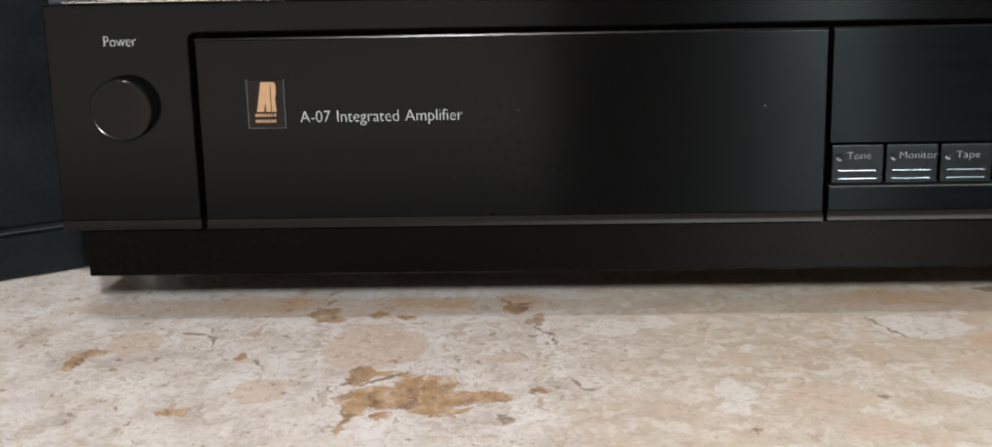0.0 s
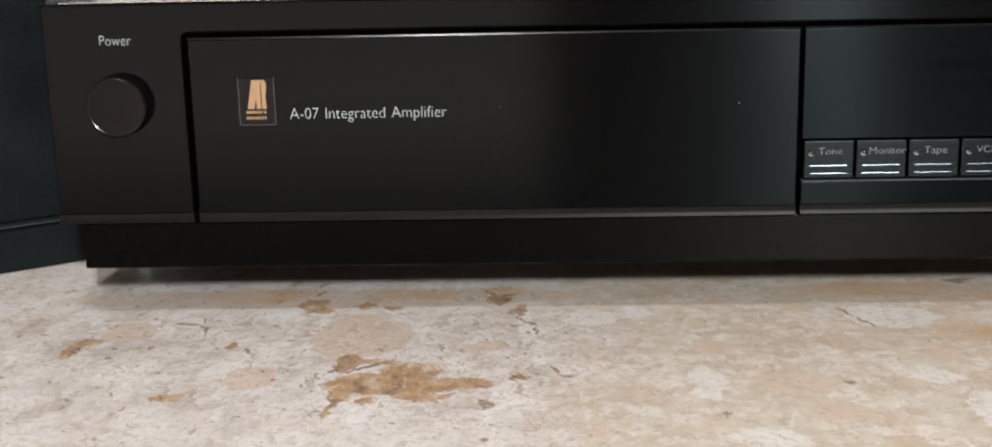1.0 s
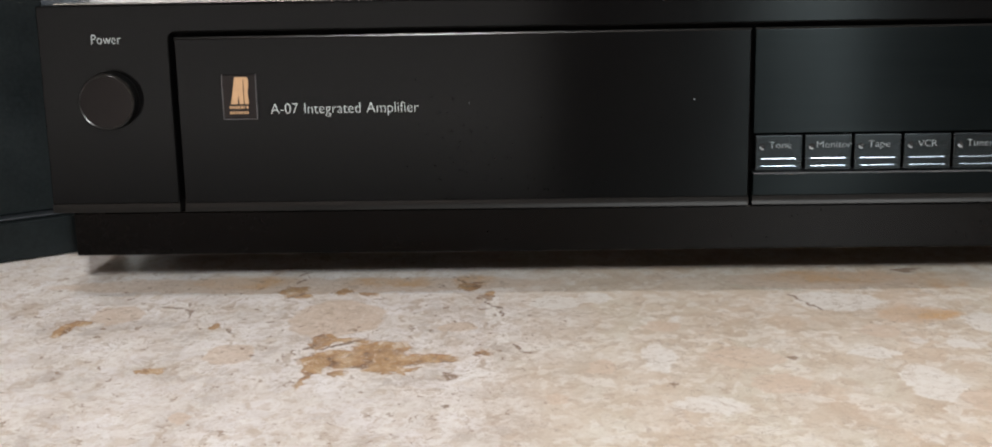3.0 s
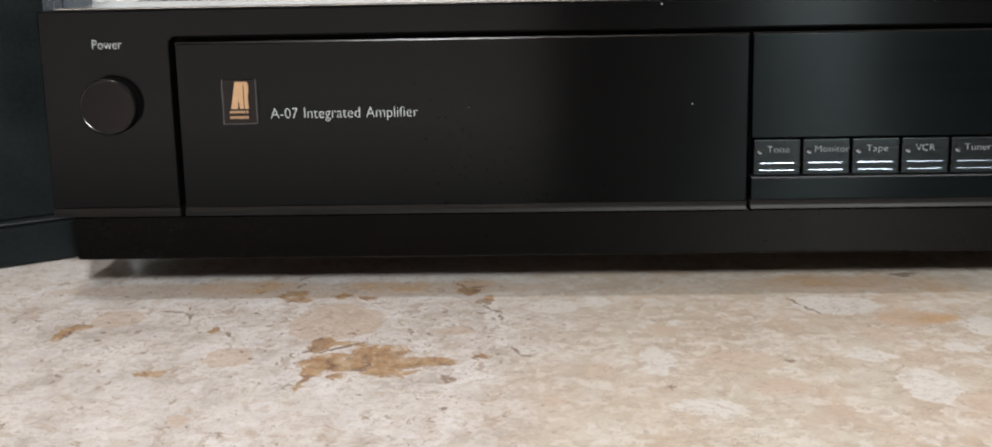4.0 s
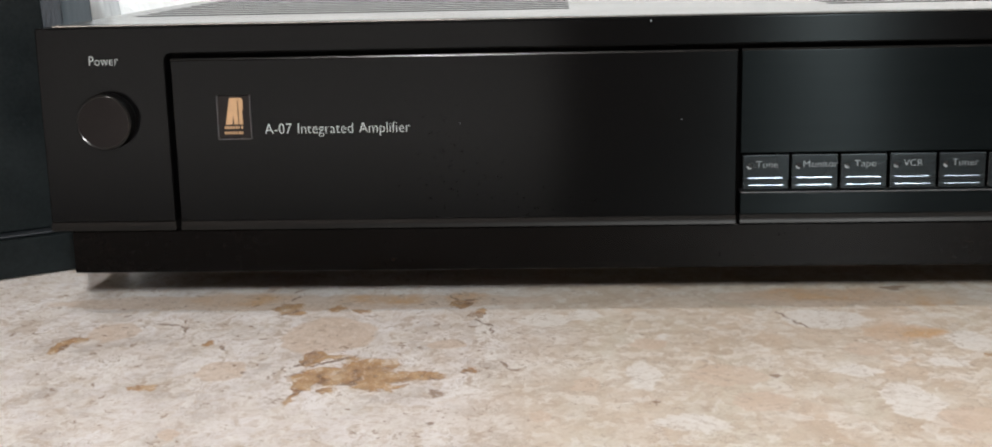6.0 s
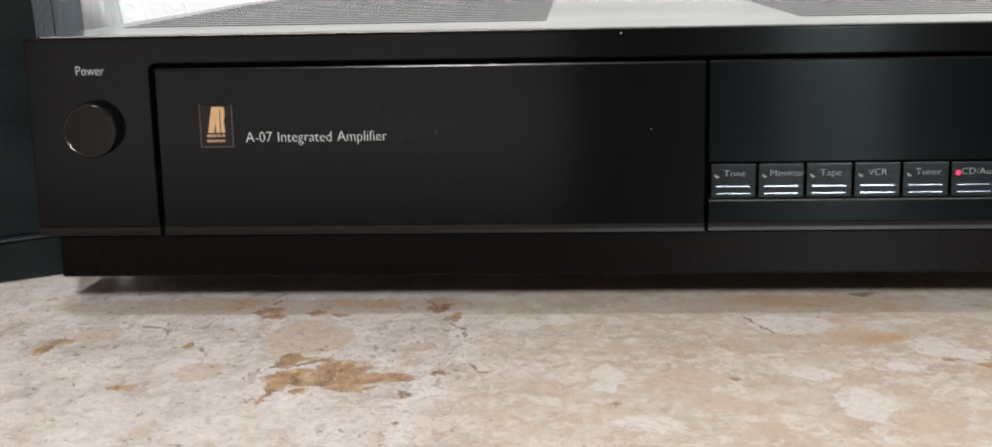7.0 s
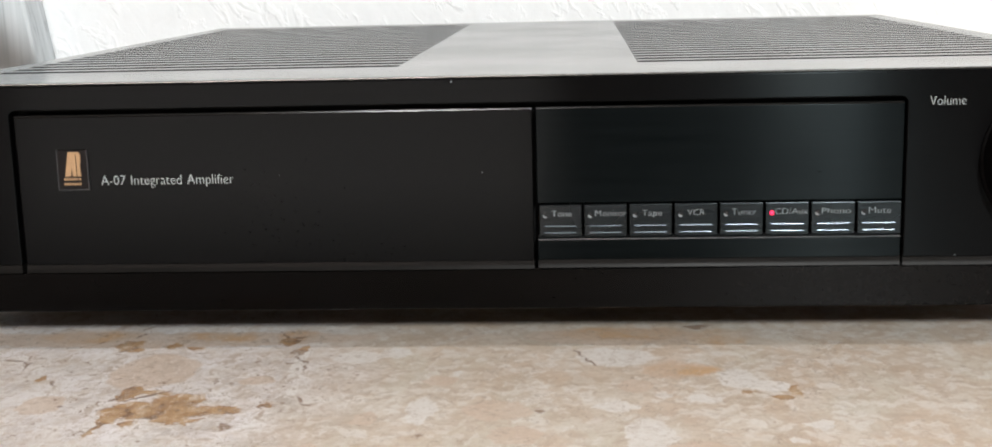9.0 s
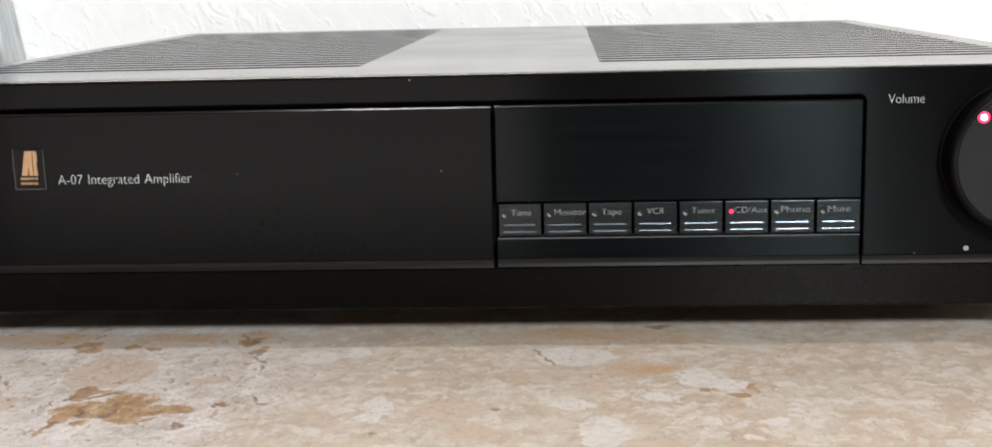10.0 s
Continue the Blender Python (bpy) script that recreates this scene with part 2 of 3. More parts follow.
def stone():
    m, nodes, links, s = material("cream_breccia_stone")
    co = nodes.new("ShaderNodeTexCoord").outputs["Object"]

    def bend(source, scale, detail, dx, dy):
        warp = nodes.new("ShaderNodeTexNoise")
        warp.inputs["Scale"].default_value, warp.inputs["Detail"].default_value, warp.inputs["Roughness"].default_value = scale, detail, 0.66
        links.new(co, warp.inputs["Vector"])
        shift = nodes.new("ShaderNodeVectorMath")
        shift.operation = "MULTIPLY_ADD"
        shift.inputs[1].default_value, shift.inputs[2].default_value = (dx, dy, 0), (-dx / 2, -dy / 2, 0)
        links.new(warp.outputs["Color"], shift.inputs[0])
        bent = nodes.new("ShaderNodeVectorMath")
        links.new(source, bent.inputs[0]), links.new(shift.outputs[0], bent.inputs[1])
        return bent.outputs[0]

    soft = bend(co, 110, 4, 0.008, 0.012)
    way = bend(soft, 420, 5, 0.0045, 0.007)
    thin_way = bend(co, 260, 4, 0.0050, 0.0070)

    last = []

    def marks(spots, way, cracks=False):
        best = None
        for x, y, rx, ry in spots:
            turn = 0.0
            if cracks:
                half = math.hypot(rx - x, ry - y) / 2
                turn = math.atan2(ry - y, rx - x)
                x, y, rx, ry = (x + rx) / 2, (y + ry) / 2, half * 1.15, 0.0006 + 0.0005 * abs(math.cos(turn))
            mp = nodes.new("ShaderNodeMapping")
            mp.vector_type = "TEXTURE"
            mp.inputs["Location"].default_value, mp.inputs["Rotation"].default_value, mp.inputs["Scale"].default_value = (x, y, 0), (0, 0, turn), (rx, ry, 1)
            # one mark is worked out after another, which keeps the shader small
            after = nodes.new("ShaderNodeVectorMath")
            after.operation = "MULTIPLY_ADD"
            after.inputs[1].default_value = (1e-9, 1e-9, 0)
            if last:
                links.new(last[-1], after.inputs[0])
            links.new(way, after.inputs[2])
            links.new(after.outputs[0], mp.inputs["Vector"])
            d = nodes.new("ShaderNodeVectorMath")
            d.operation = "LENGTH"
            links.new(mp.outputs[0], d.inputs[0])
            best = d.outputs["Value"] if best is None else maths(nodes, links, "MINIMUM", best, d.outputs["Value"])
            last.append(best)
        return best

    def times(a, b):
        return maths(nodes, links, "MULTIPLY", a, b)

    cloud = noise_tex(nodes, links, co, 22, 5, 0.6, (1, 1, 1), 0.7)
    grain = noise_tex(nodes, links, co, 420, 5, 0.7)
    # West of the flap's end the stone is pinkish white, east of it beige.
    east = nodes.new("ShaderNodeSeparateXYZ")
    links.new(soft, east.inputs[0])
    beige = ranged(nodes, links, maths(nodes, links, "ADD", east.outputs[0], maths(nodes, links, "MULTIPLY", cloud, 0.06)), -0.065, -0.01)
    patch = noise_tex(nodes, links, way, 62, 5, 0.55, (1, 0.75, 1))
    white = ramp(nodes, links, patch, [(0.34, (0.50, 0.455, 0.43)), (0.45, (0.62, 0.58, 0.565)), (0.55, (0.69, 0.655, 0.65)), (0.64, (0.745, 0.72, 0.72))])
    tan = ramp(nodes, links, patch, [(0.34, (0.50, 0.415, 0.33)), (0.46, (0.56, 0.475, 0.39)), (0.56, (0.60, 0.525, 0.445)), (0.66, (0.655, 0.60, 0.535))])
    base = mix(nodes, links, beige, white, tan)
    # Drifts of rosy and of greenish cream across the beige part.
    drift = noise_tex(nodes, links, soft, 34, 4, 0.55, (1, 0.6, 1))
    base = mix(nodes, links, times(ranged(nodes, links, drift, 0.50, 0.62, 0, 0.36), beige), base, (0.60, 0.455, 0.35))
    base = mix(nodes, links, times(ranged(nodes, links, drift, 0.38, 0.48, 0.55, 0), beige), base, (0.61, 0.58, 0.505))
    # Plates and flakes with crisp edges, each with a tone of its own.
    for scale, channel, lo, strength, colour in ((80, 0, 0.66, 0.30, (0.58, 0.485, 0.39)), (150, 1, 0.66, 0.40, (0.69, 0.655, 0.61)), (270, 2, 0.74, 0.60, (0.74, 0.715, 0.685)), (330, 0, 0.80, 0.50, (0.47, 0.36, 0.27))):
        vor = nodes.new("ShaderNodeTexVoronoi")
        vor.inputs["Scale"].default_value = scale
        links.new(way, vor.inputs["Vector"])
        frag = nodes.new("ShaderNodeSeparateColor")
        links.new(vor.outputs["Color"], frag.inputs[0])
        base = mix(nodes, links, times(ranged(nodes, links, frag.outputs[channel], lo, lo + 0.02, 0, strength), ranged(nodes, links, beige, 0, 1, 0.60, 0.75)), base, colour)
    flake = noise_tex(nodes, links, way, 230, 7, 0.64, (1, 0.65, 1))
    quiet = ranged(nodes, links, beige, 0, 1, 1.0, 0.42)
    calm = times(quiet, ranged(nodes, links, noise_tex(nodes, links, co, 40, 4, 0.6, (1, 0.8, 1)), 0.42, 0.56, 0.1, 1.0))
    base = mix(nodes, links, times(calm, ranged(nodes, links, flake, 0.575, 0.600, 0, 0.48)), base, (0.77, 0.75, 0.725))
    base = mix(nodes, links, times(calm, ranged(nodes, links, flake, 0.395, 0.425, 0.50, 0)), base, (0.47, 0.37, 0.28))
    base = mix(nodes, links, ranged(nodes, links, marks(BEIGE, soft), 0.93, 1.02, 0.72, 0), base, (0.60, 0.48, 0.39))
    ochre = times(ranged(nodes, links, marks(OCHRE, way), 0.60, 1.15, 0.90, 0), ranged(nodes, links, patch, 0.36, 0.56, 1.0, 0.35))
    base = mix(nodes, links, ochre, base, (0.58, 0.37, 0.20))
    base = mix(nodes, links, ranged(nodes, links, marks(PALE, way), 0.90, 1.02, 0.80, 0), base, (0.725, 0.70, 0.675))
    blotch = noise_tex(nodes, links, way, 190, 5, 0.6, (1, 0.5, 1))
    stain = ramp(nodes, links, blotch, [(0.36, (0.17, 0.08, 0.030)), (0.44, (0.33, 0.175, 0.068)), (0.54, (0.43, 0.26, 0.115)), (0.62, (0.56, 0.41, 0.27)), (0.70, (0.68, 0.61, 0.55))])
    base = mix(nodes, links, ranged(nodes, links, marks(BROWN, way), 0.90, 1.12, 0.90, 0), base, stain)
    base = mix(nodes, links, ranged(nodes, links, marks(DARK, way), 0.70, 1.10, 0.85, 0), base, (0.21, 0.125, 0.075))
    base = mix(nodes, links, ranged(nodes, links, marks(CRACK, thin_way, True), 0.45, 1.10, 0.88, 0), base, (0.20, 0.125, 0.085))
    # Hairline cracks along the contours of the grain.
    line = maths(nodes, links, "ABSOLUTE", maths(nodes, links, "SUBTRACT", noise_tex(nodes, links, way, 75, 5, 0.6, (1, 1.2, 1)), 0.5))
    hair = times(ranged(nodes, links, line, 0.0015, 0.0070, 1, 0), ranged(nodes, links, cloud, 0.48, 0.58, 1, 0))
    base = mix(nodes, links, times(hair, 0.85), base, (0.36, 0.28, 0.22))
    wisp = noise_tex(nodes, links, way, 150, 4, 0.6, (1, 0.35, 1))
    base = mix(nodes, links, times(quiet, ranged(nodes, links, wisp, 0.355, 0.390, 0.62, 0)), base, (0.42, 0.33, 0.26))
    dots = noise_tex(nodes, links, way, 330, 2, 0.5, (1, 0.8, 1))
    base = mix(nodes, links, times(quiet, ranged(nodes, links, dots, 0.655, 0.675, 0, 0.78)), base, (0.25, 0.165, 0.11))
    base = mix(nodes, links, ranged(nodes, links, grain, 0.36, 0.50, 0.34, 0), base, (0.40, 0.32, 0.25))
    base = mix(nodes, links, ranged(nodes, links, grain, 0.58, 0.68, 0, 0.35), base, (0.78, 0.76, 0.735))
    crisp = noise_tex(nodes, links, way, 900, 4, 0.7, (1, 0.55, 1))
    base = mix(nodes, links, times(quiet, ranged(nodes, links, crisp, 0.37, 0.45, 0.48, 0)), base, (0.38, 0.29, 0.22))
    base = mix(nodes, links, times(quiet, ranged(nodes, links, crisp, 0.57, 0.63, 0, 0.45)), base, (0.80, 0.78, 0.75))
    links.new(base, s.inputs["Base Color"])
    links.new(ranged(nodes, links, grain, 0.3, 0.7, 0.34, 0.50), s.inputs["Roughness"])
    s.inputs["Specular IOR Level"].default_value = 0.35
    bump(nodes, links, s, maths(nodes, links, "SUBTRACT", grain, times(hair, 0.6)), 0.10, 0.0006)
    return m


STONE = stone()


# ---- mesh helpers ----
def mesh_of(bm, name, mat, smooth=False):
    me = bpy.data.meshes.new(name)
    bmesh.ops.recalc_face_normals(bm, faces=bm.faces)
    bm.to_mesh(me)
    bm.free()
    me.materials.append(mat)
    if smooth:
        for p in me.polygons:
            p.use_smooth = True
        me.set_sharp_from_angle(angle=radians(35))
    return me


def part(name, bm, mat, parent, label="", smooth=False, bevel=0.0):
    ob = new(name, mesh_of(bm, name, mat, smooth))
    if parent is not None:
        ob.parent = parent
        ob.matrix_parent_inverse = parent.matrix_world.inverted()
    if bevel:
        mod = ob.modifiers.new("edges", "BEVEL")
        mod.width, mod.segments, mod.limit_method, mod.angle_limit = bevel, 2, "ANGLE", radians(40)
    if label:
        tagged(ob, label)
    return ob


def box(x0, x1, y0, y1, z0, z1, bm=None):
    bm = bm or bmesh.new()
    v = [bm.verts.new((x, y, z)) for x in (x0, x1) for y in (y0, y1) for z in (z0, z1)]
    for f in ((0, 1, 3, 2), (4, 6, 7, 5), (0, 4, 5, 1), (2, 3, 7, 6), (0, 2, 6, 4), (1, 5, 7, 3)):
        bm.faces.new([v[i] for i in f])
    return bm


def prism(outline, lift, place, bm=None):
    """Extrudes a flat outline; place(a, b, c) gives the point for outline coordinates a, b at height c."""
    bm = bm or bmesh.new()
    lo = [bm.verts.new(place(a, b, lift[0])) for a, b in outline]
    hi = [bm.verts.new(place(a, b, lift[1])) for a, b in outline]
    bm.faces.new(lo), bm.faces.new(hi[::-1])
    for i in range(len(outline)):
        j = (i + 1) % len(outline)
        bm.faces.new((lo[i], lo[j], hi[j], hi[i]))
    return bm


def along_x(a, b, c):
    return (c, a, b)


def along_y(a, b, c):
    return (a, c, b)


def turned(x, z, profile, n=64, bm=None):
    """A body of revolution about a line along y through x, z: profile of (radius, y)."""
    bm = bm or bmesh.new()
    rings = []
    for r, y in profile:
        if r == 0:
            rings.append([bm.verts.new((x, y, z))])
        else:
            rings.append([bm.verts.new((x + r * math.cos(2 * math.pi * k / n), y, z + r * math.sin(2 * math.pi * k / n))) for k in range(n)])
    for a, b in zip(rings, rings[1:]):
        for k in range(n):
            j = (k + 1) % n
            if len(a) == 1 and len(b) > 1:
                bm.faces.new((a[0], b[j], b[k]))
            elif len(b) == 1 and len(a) > 1:
                bm.faces.new((a[k], a[j], b[0]))
            elif len(a) > 1:
                bm.faces.new((a[k], a[j], b[j], b[k]))
    return bm


def thing(name, place, label, category, group=""):
    ob = new(name)
    ob.empty_display_size = 0.02
    ob.location = place
    bpy.context.view_layer.update()
    return tagged(ob, label, category, group)


def lettering(words, x0, x1, z0, height, y, mat, parent, name="lettering", label=""):
    """Printed words facing the front, from x0 to x1, capitals of that height on the line z0."""
    cu = bpy.data.curves.new("words", "FONT")
    cu.body, cu.size, cu.resolution_u, cu.offset, cu.space_word = words, 1.0, 3, -0.017, 1.25
    ob = bpy.data.objects.new("words", cu)
    scene.collection.objects.link(ob)
    bpy.context.view_layer.update()
    me = bpy.data.meshes.new_from_object(ob.evaluated_get(bpy.context.evaluated_depsgraph_get()))
    bpy.data.objects.remove(ob)
    left, right = min(v.co.x for v in me.vertices), max(v.co.x for v in me.vertices)
    for v in me.vertices:
        v.co = (x0 + (v.co.x - left) / (right - left) * (x1 - x0), y, z0 + v.co.y * height / 0.70)
    me.name = name
    me.materials.clear()
    me.materials.append(mat)
    ob = new(name, me)
    ob.parent, ob.matrix_parent_inverse = parent, parent.matrix_world.inverted()
    if label:
        tagged(ob, label)
    return ob


# ---- the room ----
XW, XE, YS, YN, ZF, ZC = -1.7, 2.3, -3.2, 0.44, -0.75, 1.78


def structure(name, bm, mat, label, category):
    return tagged(part(name, bm, mat, None), label, category, kind="structure")


structure("floor", box(XW - 0.1, XE + 0.1, YS - 0.1, YN + 0.1, ZF - 0.1, ZF), FLOORING, "brown floor of the room under the table", "floor")
structure("ceiling", box(XW - 0.1, XE + 0.1, YS - 0.1, YN + 0.1, ZC, ZC + 0.1), WALLPAINT, "plain beige painted room ceiling overhead", "ceiling")
structure("wall_north", box(XW - 0.1, XE + 0.1, YN, YN + 0.1, ZF, ZC), PLASTER, "bright white wall of rough trowelled plaster", "wall")
structure("wall_west", box(XW - 0.1, XW, YS, YN, ZF, ZC), WALLPAINT, "plain beige painted room wall", "wall")
structure("wall_east", box(XE, XE + 0.1, YS, YN, ZF, ZC), WALLPAINT, "plain beige painted room wall", "wall")
WX0, WX1, WZ0, WZ1 = 0.50, 0.90, 1.26, 1.64
W2X0, W2X1, W2Z0, W2Z1 = -1.62, -0.02, -0.68, -0.06
GX0, GX1, GZ0, GZ1 = 0.60, 0.88, -0.68, -0.06
_bm = box(XW - 0.1, W2X0, YS - 0.1, YS, ZF, ZC)
box(W2X1, WX0, YS - 0.1, YS, ZF, ZC, _bm)
box(WX1, XE + 0.1, YS - 0.1, YS, ZF, ZC, _bm)
for _a, _b, _c, _d in ((WX0, WX1, WZ0, WZ1), (W2X0, W2X1, W2Z0, W2Z1)):
    box(_a, _b, YS - 0.1, YS, _d, ZC, _bm)
box(W2X0, W2X1, YS - 0.1, YS, ZF, W2Z0, _bm)
box(WX0, WX1, YS - 0.1, YS, GZ1, WZ0, _bm)
box(WX0, WX1, YS - 0.1, YS, ZF, GZ0, _bm)
for _a, _b in ((WX0, GX0), (GX1, WX1)):
    box(_a, _b, YS - 0.1, YS, GZ0, GZ1, _bm)
structure("wall_south", _bm, WALLPAINT, "plain beige painted wall with a window and two added low openings", "wall")


def window_frame(name, x0, x1, z0, z1, label):
    bm = box(x0, x1, YS - 0.07, YS - 0.02, z0, z0 + 0.05)
    box(x0, x1, YS - 0.07, YS - 0.02, z1 - 0.05, z1, bm)
    for x in (x0, x1 - 0.05):
        box(x, x + 0.05, YS - 0.068, YS - 0.022, z0 + 0.05, z1 - 0.05, bm)
    structure(name, bm, WHITE, label, "window")


window_frame("window_1", WX0, WX1, WZ0, WZ1, "small white framed window high in the wall")
# Unseen frame, added only to house the left reflection fill.
window_frame("window_2", W2X0, W2X1, W2Z0, W2Z1, "wide white framed low opening added around the left reflection fill")
# This low frame is added too, around the panel's reflection fill.
window_frame("window_3", GX0, GX1, GZ0, GZ1, "narrow white framed low opening added around the panel reflection fill")

lamp = thing("ceiling_lamp", (-0.22, -0.33, ZC), "small white round ceiling lamp under the ceiling", "lamp")
_bm = bmesh.new()
bmesh.ops.create_cone(_bm, cap_ends=True, segments=40, radius1=0.14, radius2=0.12, depth=0.10, matrix=Matrix.Translation((-0.22, -0.33, ZC - 0.05)))
part("shade", _bm, WHITE, lamp)

# ---- the table ----
table = thing("table", (0, -0.1, ZF), "table with a cream and brown mottled stone top", "table")
part("tabletop", box(-0.85, 0.95, -0.30, YN - 0.004, -0.03, 0.0), STONE, table, "polished cream breccia slab with brown stains", bevel=0.003)
for _x in (-0.75, 0.85):
    for _y in (-0.24, 0.36):
        part("leg", box(_x - 0.03, _x + 0.03, _y - 0.03, _y + 0.03, ZF, -0.03), CHASSIS, table)

# ---- the tall grey cupboard against the wall ----
cupboard = thing("cupboard", (-0.50, 0.42, 0), "tall grey wood-grained cupboard standing against the plaster wall", "cupboard")
_bm = box(-0.67, -0.3245, 0.405, YN - 0.003, 0.0, 0.62)
for _v in _bm.verts:
    _v.co.x -= 0.15 * _v.co.z
part("side_panel", _bm, WOOD, cupboard, bevel=0.002)

# ---- the amplifier ----
amp = thing("amplifier", (-0.006, 0.2, 0), "black hi-fi amplifier with slotted top on a stone table", "amplifier")
AX0, AX1 = -0.2205, 0.2085
RX0, RX1, RZ0, RZ1 = -0.1797, 0.1222, 0.0288, 0.0853
TOP = 0.0938
LIP = ((0.0, 0.0315), (-0.00002, 0.0306), (-0.00010, 0.0300), (-0.00026, 0.0294), (-0.00052, 0.0288), (0.006, 0.0288), (0.006, 0.0315))


def rounded_frame():
    """Plate outline: two cheeks and a bar above the recess, with rounded inner corners."""
    pts = [(AX0, 0.0315), (AX0, TOP), (AX1, TOP), (AX1, 0.0315), (RX1, 0.0315)]
    r = 0.0022
    pts += [(RX1 - r + r * math.cos(a), RZ1 - r + r * math.sin(a)) for a in (0, 0.4, 0.8, 1.2, math.pi / 2)]
    pts += [(RX0 + r - r * math.sin(a), RZ1 - r + r * math.cos(a)) for a in (0, 0.4, 0.8, 1.2, math.pi / 2)]
    return pts + [(RX0, 0.0315)]


_bm = prism(rounded_frame(), (0.0, 0.012), along_y)
front = part("front_plate", _bm, PLATE, amp, "satin black front plate", bevel=0.00045)
for _a, _b in ((AX0, RX0), (RX1, AX1)):
    part("lip", prism(LIP, (_a, _b), along_x), GLINT, front, "flared glossy lower lip", smooth=True)
part("recess_back", box(RX0 - 0.003, RX1 + 0.003, 0.0075, 0.0118, RZ0 - 0.001, RZ1 + 0.003), PIT, amp)
part("plinth", box(-0.2146, 0.2026, 0.0012, 0.0145, 0.0143, 0.0286), PLINTH, amp, "black lower plinth set slightly back", bevel=0.0006)


def lip_under(board, x0, x1, up=0.0):
    part("lip", prism(tuple((y, z + up) for y, z in LIP), (x0, x1), along_x), GLINT, board, "flared glossy lower lip", smooth=True)


def top_edge(board, x0, x1, z):
    part("top_edge", prism(((0.0001, z), (0.00060, z + 0.00055), (0.0030, z + 0.00055), (0.0030, z)), (x0, x1), along_x), RIM, board, "rubbed glossy upper edge")


door = part("door", box(-0.1780, -0.0009, 0.0, 0.0065, 0.0315, 0.0831), PLATE, amp, "long plain black flap with gold badge and white lettering", bevel=0.0003)
lip_under(door, -0.1780, -0.0009)
top_edge(door, -0.1780, -0.0009, 0.0831)
panel = part("control_panel", box(0.0004, 0.1213, 0.0, 0.0065, 0.0317, 0.0386), BRUSHED, amp, "black brushed panel below the buttons", bevel=0.0003)
lip_under(panel, 0.0004, 0.1213, 0.0002)
upper = part("upper_panel", box(0.0004, 0.1213, 0.0, 0.0065, 0.0513, 0.0832), BRUSHED, amp, "black brushed panel above the buttons", bevel=0.0002)
top_edge(upper, 0.0004, 0.1213, 0.0832)

part("ledge", box(0.0006, 0.1211, -0.0007, 0.0060, 0.03865, 0.0391), LIPGREY, panel, "thin grey ledge under the buttons")

# badge
badge = part("badge", box(-0.1638, -0.1533, -0.0004, 0.0004, 0.0582, 0.0719), KNOB, door, "small black badge with gold emblem", bevel=0.00015)
_bm = box(-0.16392, -0.16377, -0.0007, 0.0003, 0.0581, 0.0720)
box(-0.15338, -0.15325, -0.0007, 0.0003, 0.0581, 0.0720, _bm)
box(-0.1638, -0.15335, -0.0006, 0.0003, 0.05800, 0.05812, _bm)
part("badge_rim", _bm, TRIM, door)


def slanted(x, w, z0, z1, lean, bm):
    prism(((x, z0), (x + w, z0), (x + w + lean, z1), (x + lean, z1)), (-0.00075, -0.0003), along_y, bm)


_bm = bmesh.new()
slanted(-0.1613, 0.0020, 0.0628, 0.0712, 0.0015, _bm)
prism(((-0.1586, 0.0628), (-0.1573, 0.0628), (-0.1573, 0.0712), (-0.1590, 0.0712)), (-0.00074, -0.0003), along_y, _bm)
prism(((-0.1570, 0.0628), (-0.1557, 0.0628), (-0.1560, 0.0669), (-0.1556, 0.0678), (-0.1556, 0.0704), (-0.1562, 0.0712), (-0.1570, 0.0712)), (-0.00076, -0.0003), along_y, _bm)
prism(((-0.1592, 0.0703), (-0.1566, 0.0703), (-0.1566, 0.0712), (-0.1592, 0.0712)), (-0.00072, -0.0003), along_y, _bm)
part("emblem", _bm, GOLD, badge, "plain gold emblem shapes")
_bm = bmesh.new()
for _z, _w in ((0.0613, (0.9, 0.9, 1.0, 0.8, 0.9, 0.5, 0.8)), (0.0596, (0.9, 0.9, 0.8, 0.9, 0.8, 0.9, 0.8))):
    _x = -0.1618
    for _k in _w:
        box(_x, _x + 0.00068 * _k, -0.0007, -0.0003, _z + 0.0001, _z + 0.0009, _bm)
        _x += 0.00088
part("emblem_bars", _bm, GOLD, badge, "two rows of tiny gold bars")

lettering("A-07 Integrated Amplifier", -0.1491, -0.1030, 0.0595, 0.0034, -0.00012, PRINT, door, label="pale printed words A-07 Integrated Amplifier")
lettering("Power", -0.2037, -0.1945, 0.0819, 0.0031, -0.00015, PRINT, front, label="pale printed word Power")
lettering("Volume", 0.1293, 0.1409, 0.0823, 0.0031, -0.00015, PRINT, front, label="pale printed word Volume")

# power knob
_r = 0.0090
power = part("power_knob", turned(-0.1990, 0.0645, ((_r * 0.92, 0.001), (_r, 0.0), (_r, -0.0016), (_r * 0.97, -0.0020), (_r * 0.97, -0.0042), (_r * 0.90, -0.0045), (_r * 0.88, -0.0053), (0, -0.0054))), KNOB, amp, "round black push knob with a bevelled rim", smooth=True)

part("rim", turned(-0.1990, 0.0645, ((_r * 0.985, -0.0040), (_r * 0.985, -0.0046), (_r * 0.955, -0.0053), (_r * 0.91, -0.0056), (_r * 0.885, -0.0055), (_r * 0.885, -0.0050))), RIM, power, "glossy bevelled rim", smooth=True)

